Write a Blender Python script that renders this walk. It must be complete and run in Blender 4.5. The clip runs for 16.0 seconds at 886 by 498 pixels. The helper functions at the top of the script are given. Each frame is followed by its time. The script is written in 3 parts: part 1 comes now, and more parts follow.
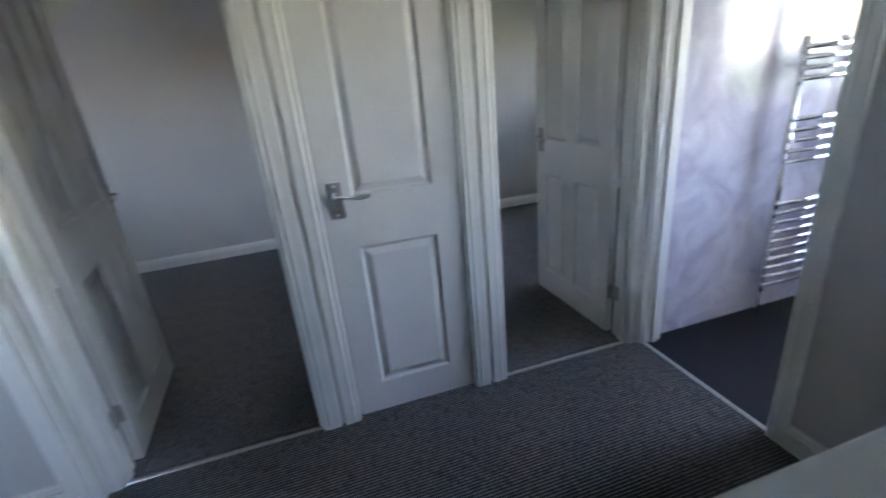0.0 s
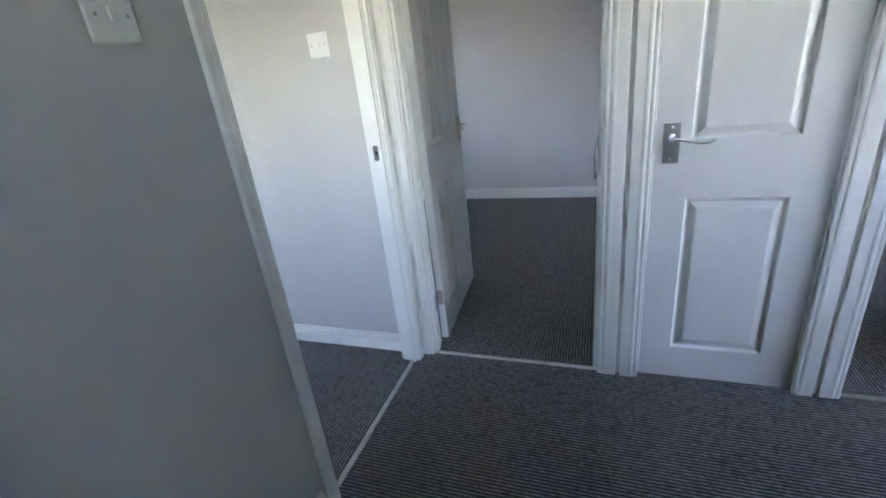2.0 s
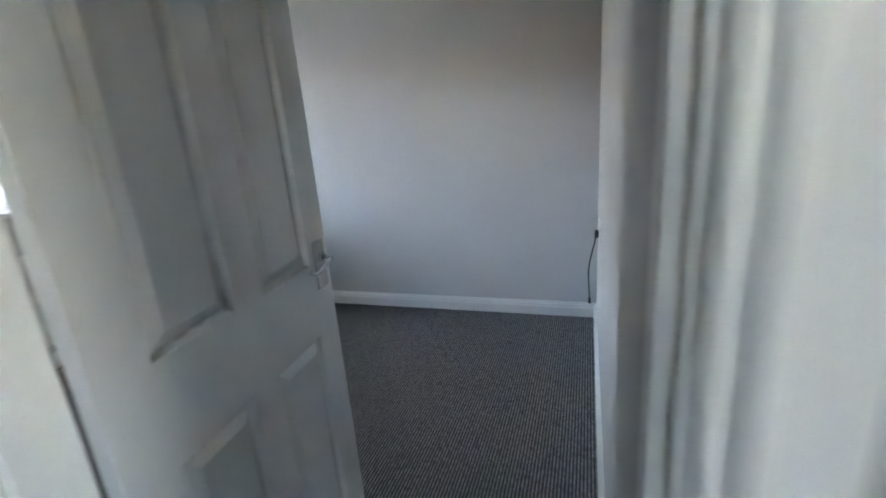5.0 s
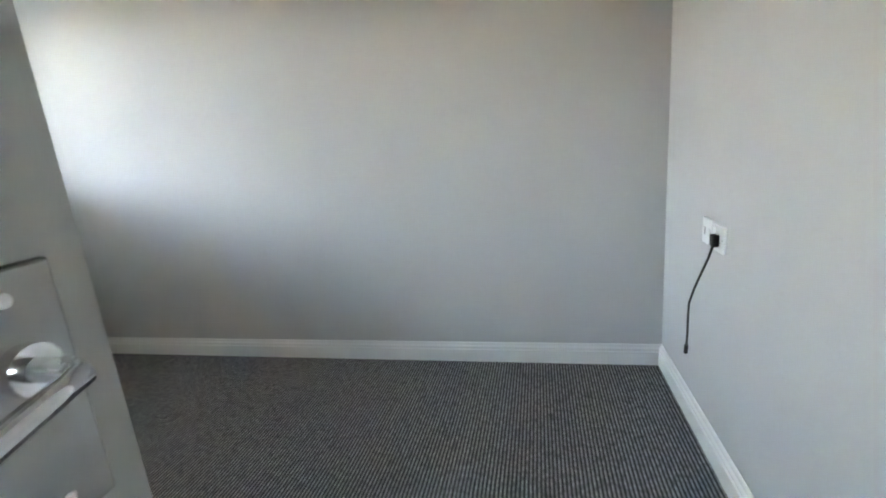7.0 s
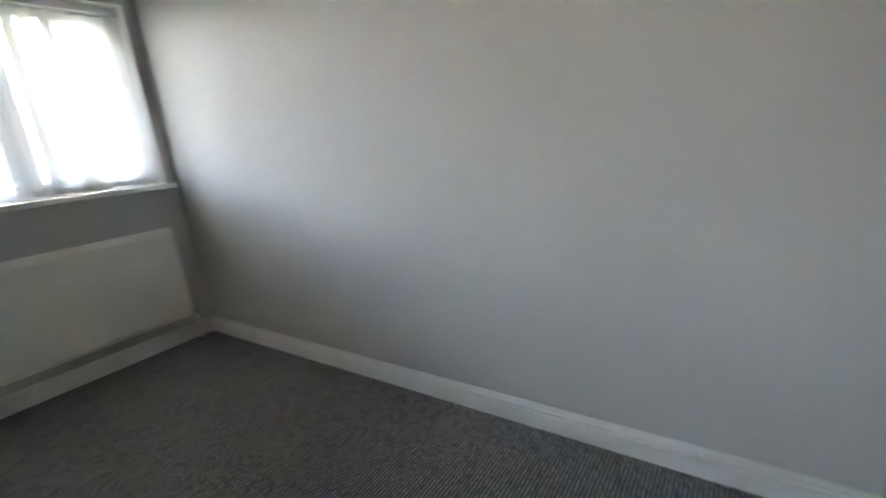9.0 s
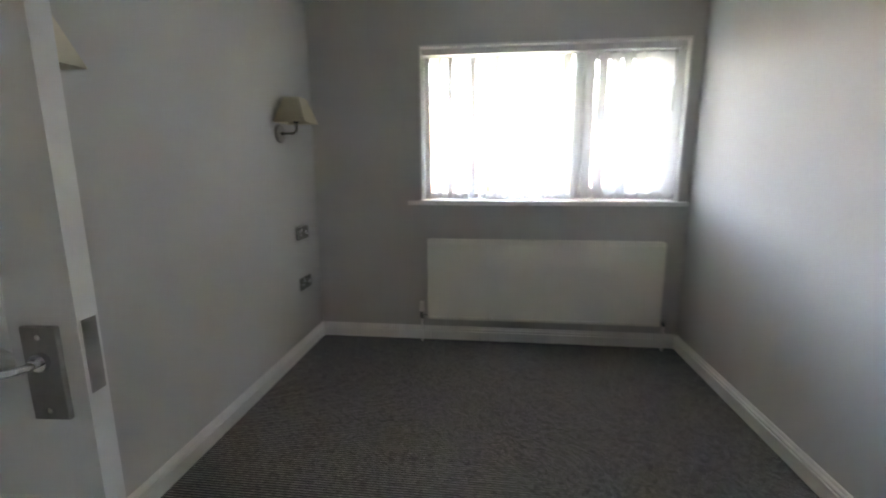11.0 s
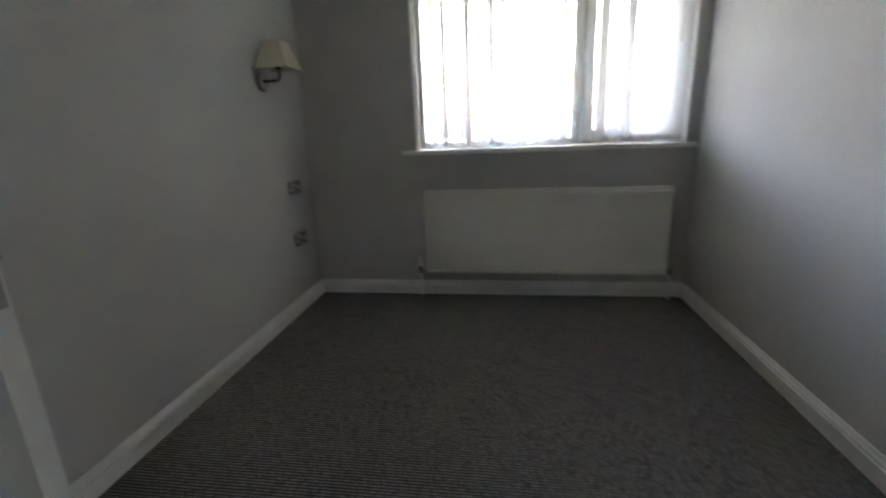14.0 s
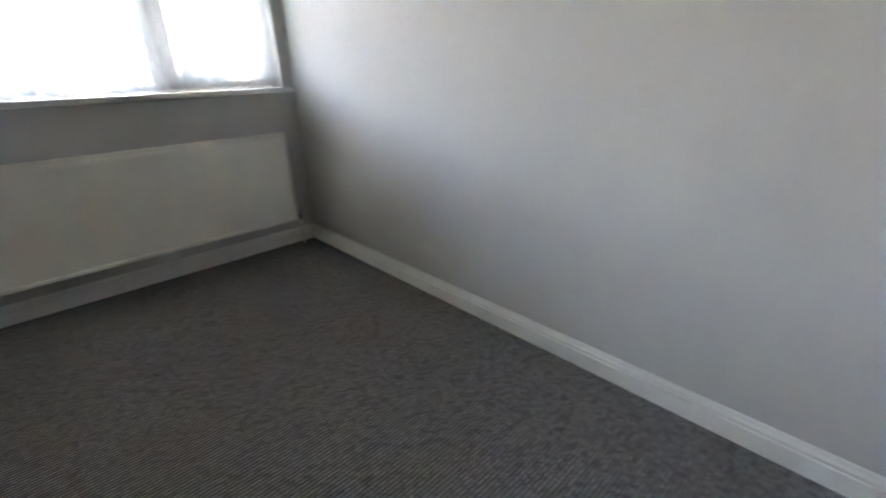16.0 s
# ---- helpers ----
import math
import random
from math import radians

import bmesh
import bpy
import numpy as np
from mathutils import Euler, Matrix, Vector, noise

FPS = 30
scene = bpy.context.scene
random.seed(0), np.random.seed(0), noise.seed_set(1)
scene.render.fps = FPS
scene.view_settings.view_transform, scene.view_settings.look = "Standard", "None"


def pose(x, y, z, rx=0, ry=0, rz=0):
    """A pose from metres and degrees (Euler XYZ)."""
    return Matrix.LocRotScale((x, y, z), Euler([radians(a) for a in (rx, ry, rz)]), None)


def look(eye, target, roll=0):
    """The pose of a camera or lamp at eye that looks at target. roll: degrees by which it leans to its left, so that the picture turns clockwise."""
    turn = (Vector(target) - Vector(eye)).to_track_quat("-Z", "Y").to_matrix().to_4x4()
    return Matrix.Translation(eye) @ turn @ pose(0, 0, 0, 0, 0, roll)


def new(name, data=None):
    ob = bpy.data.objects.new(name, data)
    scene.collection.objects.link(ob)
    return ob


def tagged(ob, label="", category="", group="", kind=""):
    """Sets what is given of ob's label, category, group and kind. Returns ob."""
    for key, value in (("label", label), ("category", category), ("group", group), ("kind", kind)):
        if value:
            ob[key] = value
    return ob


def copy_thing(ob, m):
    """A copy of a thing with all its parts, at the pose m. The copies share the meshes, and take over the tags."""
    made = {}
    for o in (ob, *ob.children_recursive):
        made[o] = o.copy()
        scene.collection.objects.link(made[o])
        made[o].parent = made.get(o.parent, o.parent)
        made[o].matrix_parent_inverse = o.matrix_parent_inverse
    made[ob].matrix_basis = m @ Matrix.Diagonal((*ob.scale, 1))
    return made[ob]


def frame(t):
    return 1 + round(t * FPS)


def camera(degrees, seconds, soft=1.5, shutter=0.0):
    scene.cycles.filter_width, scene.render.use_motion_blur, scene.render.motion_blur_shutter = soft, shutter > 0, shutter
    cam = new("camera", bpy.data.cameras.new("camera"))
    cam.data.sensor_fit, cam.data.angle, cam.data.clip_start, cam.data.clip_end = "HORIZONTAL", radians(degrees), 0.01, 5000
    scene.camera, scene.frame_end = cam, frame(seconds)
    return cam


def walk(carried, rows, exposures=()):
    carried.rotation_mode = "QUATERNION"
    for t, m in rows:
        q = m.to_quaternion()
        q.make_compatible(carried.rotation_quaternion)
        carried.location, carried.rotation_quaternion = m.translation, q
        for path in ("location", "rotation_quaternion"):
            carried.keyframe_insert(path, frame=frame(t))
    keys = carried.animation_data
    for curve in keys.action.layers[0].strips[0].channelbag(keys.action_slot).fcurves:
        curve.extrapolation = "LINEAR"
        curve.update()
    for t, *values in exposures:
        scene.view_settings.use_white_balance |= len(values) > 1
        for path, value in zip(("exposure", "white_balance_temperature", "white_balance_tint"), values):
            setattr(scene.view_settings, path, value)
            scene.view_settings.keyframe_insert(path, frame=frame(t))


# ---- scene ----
cam = camera(90.5, 16.0, soft=1.9, shutter=0.5)
PATH = [
    (0, (0.925, -1.648, 1.376), (1.43, 0.152, 0.665), -5.5),
    (0.5, (0.834, -1.694, 1.397), (0.983, 0.171, 0.69), -5.7),
    (1, (0.812, -1.689, 1.376), (0.582, 0.157, 0.641), -7.1),
    (1.5, (0.74, -1.706, 1.342), (0.2, 0.055, 0.561), -6.8),
    (2, (0.755, -1.71, 1.319), (0.097, 0.022, 0.565), -6.7),
    (2.5, (0.776, -1.661, 1.329), (0.257, 0.159, 0.684), -7.0),
    (3, (0.755, -1.461, 1.328), (0.401, 0.414, 0.726), -4.8),
    (3.5, (0.72, -1.181, 1.376), (0.416, 0.707, 0.791), -4.3),
    (4, (0.746, -0.893, 1.349), (0.368, 0.99, 0.792), -4.1),
    (4.5, (0.753, -0.568, 1.372), (0.131, 1.251, 0.821), -4.6),
    (7, (0.239, 0.639, 1.105), (-0.196, 2.536, 0.646), -5.0),
    (7.5, (0.183, 0.742, 1.092), (-0.133, 2.666, 0.648), -4.2),
    (8, (0.188, 0.982, 1.108), (-0.121, 2.89, 0.595), -3.8),
    (8.5, (0.2, 1.147, 1.106), (-0.317, 3.009, 0.593), -3.6),
    (9, (0.443, 1.311, 1.146), (-0.69, 2.884, 0.655), -6.2),
    (9.5, (0.565, 1.53, 1.154), (-1.081, 2.559, 0.671), -2.9),
    (10, (0.571, 1.381, 1.271), (-1.264, 2.024, 0.808), -2.8),
    (10.2, (0.573, 1.283, 1.297), (-1.314, 1.758, 0.835), -1.8),
    (12.5, (0.31, 1.727, 1.239), (-1.462, 0.805, 1.145), -0.7),
    (13, (0.329, 1.716, 1.261), (-1.466, 0.842, 1.131), -0.5),
    (13.5, (0.367, 1.666, 1.241), (-1.476, 0.967, 0.9), -0.9),
    (14, (0.42, 1.5, 1.17), (-1.491, 1.22, 0.651), -2.2),
    (14.5, (0.355, 1.255, 1.248), (-1.48, 1.624, 0.545), 0.7),
    (15, (0.29, 1.184, 1.208), (-1.401, 1.903, 0.419), 0.8),
    (15.5, (0.157, 1.176, 1.13), (-1.402, 2.174, 0.374), -0.9),
    (16, (0.263, 1.311, 1.133), (-1.089, 2.572, 0.371), -1.7),
]
EXPOSURES = [(0, 6.15, 7450, 25), (0.5, 6.35, 7450, 25), (2, 6.8, 7450, 25), (3, 7.0, 7450, 25), (4.5, 6.75, 7500, 23), (7, 7.15, 8800, 19), (8.5, 6.65, 8900, 20), (10, 6.8, 9200, 23), (12.5, 6.3, 9200, 25), (14, 6.1, 9100, 24), (15, 6.4, 9100, 24), (16, 6.9, 9100, 24)]
walk(cam, [(t, look(eye, target, roll)) for t, eye, target, roll in PATH], EXPOSURES)

# ---- light ----
world = bpy.data.worlds.new("sky")
scene.world = world
world.use_nodes = True
wn = world.node_tree.nodes
sky = wn.new("ShaderNodeTexSky")
sky.sky_type = "NISHITA"
sky.sun_disc = False
sky.sun_elevation = radians(52)
sky.sun_rotation = radians(12)
world.node_tree.links.new(sky.outputs["Color"], wn["Background"].inputs["Color"])
wn["Background"].inputs["Strength"].default_value = 0.15
sun_data = bpy.data.lights.new("sun", "SUN")
sun_data.energy, sun_data.angle, sun_data.color = 1.0, radians(10), (1.0, 0.95, 0.88)
sun = new("sun", sun_data)
sun.matrix_world = look((1.5, 7.0, 9.5), (0, 0, 0))


# ---- materials ----
def mat(name, base, rough=0.5, metal=0.0, vary=0.06, scale=8.0, bump=0.1, bump_scale=120.0, dist=0.002, coat=0.0):
    """Principled paint or metal with a broad stain and a fine relief."""
    m = bpy.data.materials.new(name)
    m.use_nodes = True
    n, l = m.node_tree.nodes, m.node_tree.links
    p = n["Principled BSDF"]
    p.inputs["Roughness"].default_value, p.inputs["Metallic"].default_value = rough, metal
    p.inputs["Coat Weight"].default_value = coat
    tc = n.new("ShaderNodeTexCoord")
    big = n.new("ShaderNodeTexNoise")
    big.inputs["Scale"].default_value, big.inputs["Detail"].default_value = scale, 4
    fine = n.new("ShaderNodeTexNoise")
    fine.inputs["Scale"].default_value, fine.inputs["Detail"].default_value = bump_scale, 6
    l.new(tc.outputs["Object"], big.inputs["Vector"])
    l.new(tc.outputs["Object"], fine.inputs["Vector"])
    ramp = n.new("ShaderNodeValToRGB")
    ramp.color_ramp.elements[0].position, ramp.color_ramp.elements[1].position = 0.3, 0.7
    ramp.color_ramp.elements[0].color = (*[c * (1 - vary) for c in base], 1)
    ramp.color_ramp.elements[1].color = (*[min(1, c * (1 + vary)) for c in base], 1)
    l.new(big.outputs["Fac"], ramp.inputs["Fac"])
    l.new(ramp.outputs["Color"], p.inputs["Base Color"])
    b = n.new("ShaderNodeBump")
    b.inputs["Strength"].default_value, b.inputs["Distance"].default_value = bump, dist
    l.new(fine.outputs["Fac"], b.inputs["Height"])
    l.new(b.outputs["Normal"], p.inputs["Normal"])
    rr = n.new("ShaderNodeMapRange")
    rr.inputs["To Min"].default_value, rr.inputs["To Max"].default_value = max(0.02, rough - 0.05), min(1, rough + 0.08)
    l.new(big.outputs["Fac"], rr.inputs["Value"])
    l.new(rr.outputs["Result"], p.inputs["Roughness"])
    return m


def carpet_mat(name, dark, light, axis, pitch=0.011, cord=0.45):
    """Ribbed loop carpet: cords of uneven loops, lighter on the crests. axis: 0, ribs follow one another along x."""
    m = bpy.data.materials.new(name)
    m.use_nodes = True
    n, l = m.node_tree.nodes, m.node_tree.links
    p = n["Principled BSDF"]
    p.inputs["Roughness"].default_value = 0.95
    p.inputs["Specular IOR Level"].default_value = 0.15
    tc = n.new("ShaderNodeTexCoord")
    wobble = n.new("ShaderNodeTexNoise")
    wobble.inputs["Scale"].default_value, wobble.inputs["Detail"].default_value = 22, 3
    l.new(tc.outputs["Object"], wobble.inputs["Vector"])
    mix = n.new("ShaderNodeVectorMath")
    mix.operation = "MULTIPLY_ADD"
    mix.inputs[1].default_value = (0.0025, 0.0025, 0)
    l.new(wobble.outputs["Color"], mix.inputs[0])
    l.new(tc.outputs["Object"], mix.inputs[2])
    rib = n.new("ShaderNodeTexWave")
    rib.wave_type, rib.bands_direction = "BANDS", "X" if axis == 0 else "Y"
    rib.inputs["Scale"].default_value = 0.314 / pitch
    rib.inputs["Distortion"].default_value = 0.0
    l.new(mix.outputs["Vector"], rib.inputs["Vector"])
    loop = n.new("ShaderNodeTexVoronoi")
    loop.inputs["Scale"].default_value = 1 / pitch
    stretch = n.new("ShaderNodeMapping")
    stretch.inputs["Scale"].default_value = (1.0, 0.7, 1) if axis == 0 else (0.7, 1.0, 1)
    l.new(tc.outputs["Object"], stretch.inputs["Vector"])
    l.new(stretch.outputs["Vector"], loop.inputs["Vector"])
    inv = n.new("ShaderNodeMath")
    inv.operation = "SUBTRACT"
    inv.inputs[0].default_value = 1.0
    l.new(loop.outputs["Distance"], inv.inputs[1])
    both = n.new("ShaderNodeMath")
    both.operation = "MULTIPLY"
    l.new(rib.outputs["Fac"], both.inputs[0])
    soft = n.new("ShaderNodeMapRange")
    soft.inputs["To Min"].default_value = cord
    l.new(inv.outputs["Value"], soft.inputs["Value"])
    l.new(soft.outputs["Result"], both.inputs[1])
    ramp = n.new("ShaderNodeValToRGB")
    ramp.color_ramp.elements[0].position, ramp.color_ramp.elements[0].color = 0.1, (*dark, 1)
    ramp.color_ramp.elements[1].position, ramp.color_ramp.elements[1].color = 0.8, (*light, 1)
    l.new(both.outputs["Value"], ramp.inputs["Fac"])
    speck = n.new("ShaderNodeTexNoise")
    speck.inputs["Scale"].default_value, speck.inputs["Detail"].default_value = 55, 8
    l.new(tc.outputs["Object"], speck.inputs["Vector"])
    tone = n.new("ShaderNodeMapRange")
    tone.inputs["From Min"].default_value, tone.inputs["From Max"].default_value = 0.3, 0.7
    tone.inputs["To Min"].default_value, tone.inputs["To Max"].default_value = 0.86, 1.16
    l.new(speck.outputs["Fac"], tone.inputs["Value"])
    mul = n.new("ShaderNodeMix")
    mul.data_type, mul.blend_type = "RGBA", "MULTIPLY"
    mul.inputs["Factor"].default_value = 1
    l.new(ramp.outputs["Color"], mul.inputs[6])
    l.new(tone.outputs["Result"], mul.inputs[7])
    l.new(mul.outputs[2], p.inputs["Base Color"])
    b = n.new("ShaderNodeBump")
    b.inputs["Strength"].default_value, b.inputs["Distance"].default_value = 0.9, 0.004
    l.new(both.outputs["Value"], b.inputs["Height"])
    l.new(b.outputs["Normal"], p.inputs["Normal"])
    return m


def panel_mat(name):
    """Glossy pale lilac marble-effect shower panel."""
    m = mat(name, (0.62, 0.60, 0.68), 0.08, 0, 0.0, 3, 0.01)
    n, l = m.node_tree.nodes, m.node_tree.links
    tc = n.new("ShaderNodeTexCoord")
    a = n.new("ShaderNodeTexNoise")
    a.inputs["Scale"].default_value, a.inputs["Detail"].default_value, a.inputs["Distortion"].default_value = 4, 9, 1.4
    l.new(tc.outputs["Object"], a.inputs["Vector"])
    r = n.new("ShaderNodeValToRGB")
    r.color_ramp.elements[0].position, r.color_ramp.elements[0].color = 0.35, (0.50, 0.48, 0.58, 1)
    r.color_ramp.elements[1].position, r.color_ramp.elements[1].color = 0.65, (0.72, 0.71, 0.78, 1)
    l.new(a.outputs["Fac"], r.inputs["Fac"])
    l.new(r.outputs["Color"], n["Principled BSDF"].inputs["Base Color"])
    return m


def glass_mat(name):
    m = bpy.data.materials.new(name)
    m.use_nodes = True
    n, l = m.node_tree.nodes, m.node_tree.links
    n.remove(n["Principled BSDF"])
    clear = n.new("ShaderNodeBsdfTransparent")
    clear.inputs["Color"].default_value = (0.94, 0.96, 0.95, 1)
    gloss = n.new("ShaderNodeBsdfGlossy")
    gloss.inputs["Roughness"].default_value = 0.02
    fr = n.new("ShaderNodeFresnel")
    mx = n.new("ShaderNodeMixShader")
    l.new(fr.outputs["Fac"], mx.inputs["Fac"])
    l.new(clear.outputs["BSDF"], mx.inputs[1])
    l.new(gloss.outputs["BSDF"], mx.inputs[2])
    l.new(mx.outputs["Shader"], n["Material Output"].inputs["Surface"])
    return m


def cloth_mat(name, base, through_amount):
    """Woven cloth that lets some light through."""
    m = bpy.data.materials.new(name)
    m.use_nodes = True
    n, l = m.node_tree.nodes, m.node_tree.links
    n.remove(n["Principled BSDF"])
    d = n.new("ShaderNodeBsdfDiffuse")
    t = n.new("ShaderNodeBsdfTranslucent")
    tc = n.new("ShaderNodeTexCoord")
    weave = n.new("ShaderNodeTexNoise")
    weave.inputs["Scale"].default_value, weave.inputs["Detail"].default_value = 350, 4
    l.new(tc.outputs["Object"], weave.inputs["Vector"])
    r = n.new("ShaderNodeValToRGB")
    r.color_ramp.elements[0].color = (*[c * 0.9 for c in base], 1)
    r.color_ramp.elements[1].color = (*[min(1, c * 1.06) for c in base], 1)
    l.new(weave.outputs["Fac"], r.inputs["Fac"])
    b = n.new("ShaderNodeBump")
    b.inputs["Strength"].default_value, b.inputs["Distance"].default_value = 0.2, 0.001
    l.new(weave.outputs["Fac"], b.inputs["Height"])
    for s in (d, t):
        l.new(r.outputs["Color"], s.inputs["Color"])
        l.new(b.outputs["Normal"], s.inputs["Normal"])
    mx = n.new("ShaderNodeMixShader")
    mx.inputs["Fac"].default_value = through_amount
    l.new(d.outputs["BSDF"], mx.inputs[1])
    l.new(t.outputs["BSDF"], mx.inputs[2])
    l.new(mx.outputs["Shader"], n["Material Output"].inputs["Surface"])
    return m


M_WALL = mat("grey_emulsion", (0.55, 0.547, 0.537), 0.72, 0, 0.025, 2.5, 0.12, 260, 0.0015)
M_LOUNGE = mat("pale_grey_emulsion", (0.62, 0.62, 0.62), 0.75, 0, 0.02, 2.5, 0.12, 260, 0.0015)
M_CEIL = mat("white_ceiling", (0.84, 0.84, 0.83), 0.85, 0, 0.02, 3, 0.2, 180, 0.002)
M_GLOSS = mat("white_satin_paint", (0.80, 0.80, 0.785), 0.4, 0, 0.02, 3, 0.01, 200, 0.0003)
M_DOOR = mat("white_door_paint", (0.72, 0.725, 0.72), 0.42, 0, 0.025, 4, 0.14, 95, 0.0012)
M_RAD = mat("cream_white_enamel", (0.84, 0.83, 0.77), 0.3, 0, 0.02, 5, 0.03)
M_UPVC = mat("white_upvc", (0.8, 0.8, 0.8), 0.25, 0, 0.015, 6, 0.02)
M_PLASTIC = mat("white_plastic", (0.82, 0.82, 0.81), 0.3, 0, 0.02, 20, 0.02)
M_BLACK = mat("black_rubber", (0.012, 0.012, 0.013), 0.5, 0, 0.1, 40, 0.05)
M_STEEL = mat("brushed_steel", (0.42, 0.41, 0.40), 0.32, 1, 0.08, 30, 0.15, 300, 0.0005)
M_CHROME = mat("polished_chrome", (0.8, 0.8, 0.82), 0.08, 1, 0.04, 20, 0.02)
M_DARKMETAL = mat("black_nickel", (0.16, 0.155, 0.15), 0.3, 1, 0.12, 25, 0.08, 300, 0.0005)
M_PEWTER = mat("pewter_arm", (0.22, 0.20, 0.18), 0.35, 1, 0.1, 40, 0.05)
M_GLASS = glass_mat("window_glass")
M_SLAT = cloth_mat("white_blind_cloth", (0.95, 0.95, 0.955), 0.72)
M_SHADE = cloth_mat("cream_shade_cloth", (0.78, 0.73, 0.60), 0.3)
M_CARPET = carpet_mat("charcoal_rib_carpet", (0.052, 0.052, 0.055), (0.34, 0.337, 0.346), 0, 0.0135, 0.35)
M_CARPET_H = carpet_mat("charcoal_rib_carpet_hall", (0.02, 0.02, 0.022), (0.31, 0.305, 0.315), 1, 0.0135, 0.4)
M_STRIP = mat("aluminium_strip", (0.55, 0.54, 0.53), 0.35, 1, 0.1, 40, 0.2, 300, 0.0006)
M_BATHFLOOR = mat("dark_navy_vinyl", (0.014, 0.016, 0.026), 0.85, 0, 0.3, 60, 0.3, 200, 0.001)
M_PANEL = panel_mat("lilac_marble_panel")
M_BRICK = mat("red_brown_brick", (0.30, 0.17, 0.12), 0.9, 0, 0.2, 3, 0.3, 30, 0.01)
M_TILE = mat("brown_roof_tile", (0.20, 0.14, 0.11), 0.9, 0, 0.25, 4, 0.4, 20, 0.02)
M_GRASS = mat("garden_grass", (0.07, 0.11, 0.03), 0.95, 0, 0.35, 0.8, 0.5, 8, 0.03)
M_ROAD = mat("asphalt", (0.05, 0.05, 0.052), 0.9, 0, 0.2, 1.5, 0.4, 30, 0.01)
M_LEAF = mat("hedge_leaf", (0.06, 0.10, 0.03), 0.6, 0, 0.4, 9, 0.2)
M_BARK = mat("bark", (0.10, 0.075, 0.05), 0.9, 0, 0.3, 12, 0.6, 25, 0.02)
M_PANE = mat("dark_far_glass", (0.03, 0.035, 0.04), 0.08, 0, 0.1, 3, 0.01)


# ---- mesh helpers ----
def box(bm, x0, y0, z0, x1, y1, z1, bevel=0.0):
    r = bmesh.ops.create_cube(bm, size=1, matrix=Matrix.LocRotScale(((x0 + x1) / 2, (y0 + y1) / 2, (z0 + z1) / 2), None, (abs(x1 - x0), abs(y1 - y0), abs(z1 - z0))))
    if bevel:
        es = list({e for v in r["verts"] for e in v.link_edges})
        bmesh.ops.bevel(bm, geom=es, offset=bevel, segments=2, affect="EDGES", profile=0.5)
    return bm


def boxes(*dims, bevel=0.0):
    bm = bmesh.new()
    for d in dims:
        box(bm, *d, bevel=bevel)
    return bm


def cyl(bm, a, b, r, segs=16, r2=None):
    a, b = Vector(a), Vector(b)
    d = b - a
    m = Matrix.Translation((a + b) / 2) @ d.to_track_quat("Z", "Y").to_matrix().to_4x4()
    bmesh.ops.create_cone(bm, cap_ends=True, segments=segs, radius1=r, radius2=r if r2 is None else r2, depth=d.length, matrix=m)
    return bm


def tube(points, r, segs=10):
    """A round bar through the points, in one skin."""
    bm = bmesh.new()
    pts = [Vector(p) for p in points]
    rings = []
    for i, p in enumerate(pts):
        d = (pts[min(i + 1, len(pts) - 1)] - pts[max(i - 1, 0)]).normalized()
        side = d.cross(Vector((0.31, 0.2, 0.93))).normalized()
        up = d.cross(side)
        rings.append([bm.verts.new(p + (side * math.cos(2 * math.pi * k / segs) + up * math.sin(2 * math.pi * k / segs)) * r) for k in range(segs)])
    for a, b in zip(rings, rings[1:]):
        for k in range(segs):
            bm.faces.new((a[k], a[(k + 1) % segs], b[(k + 1) % segs], b[k]))
    bm.faces.new(rings[0][::-1])
    bm.faces.new(rings[-1])
    bmesh.ops.recalc_face_normals(bm, faces=bm.faces)
    return bm


def extrude_profile(profile, origin, along, out, up, length):
    """A moulding: profile (out, up) points swept straight along."""
    bm = bmesh.new()
    o, a, u, w = Vector(origin), Vector(along), Vector(out), Vector(up)
    r1 = [bm.verts.new(o + u * p[0] + w * p[1]) for p in profile]
    r2 = [bm.verts.new(o + u * p[0] + w * p[1] + a * length) for p in profile]
    n = len(profile)
    for i in range(n):
        bm.faces.new((r1[i], r1[(i + 1) % n], r2[(i + 1) % n], r2[i]))
    bm.faces.new(r1[::-1])
    bm.faces.new(r2)
    bmesh.ops.recalc_face_normals(bm, faces=bm.faces)
    return bm


def mesh_of(name, bm, material, smooth=False):
    me = bpy.data.meshes.new(name)
    if smooth:
        for f in bm.faces:
            f.smooth = True
    bm.to_mesh(me)
    bm.free()
    me.materials.append(material)
    return me


def part(name, bm, material, parent=None, label="", smooth=False):
    ob = new(name, mesh_of(name, bm, material, smooth))
    ob.parent = parent
    if label:
        ob["label"] = label
    return ob


def thing(name, label, category, group="", kind="", at=None):
    ob = new(name)
    ob.empty_display_size = 0.1
    if at is not None:
        ob.matrix_basis = at
    return tagged(ob, label, category, group, kind)


def structure(name, bm, material, label, category):
    return tagged(part(name, bm, material), label, category, kind="structure")


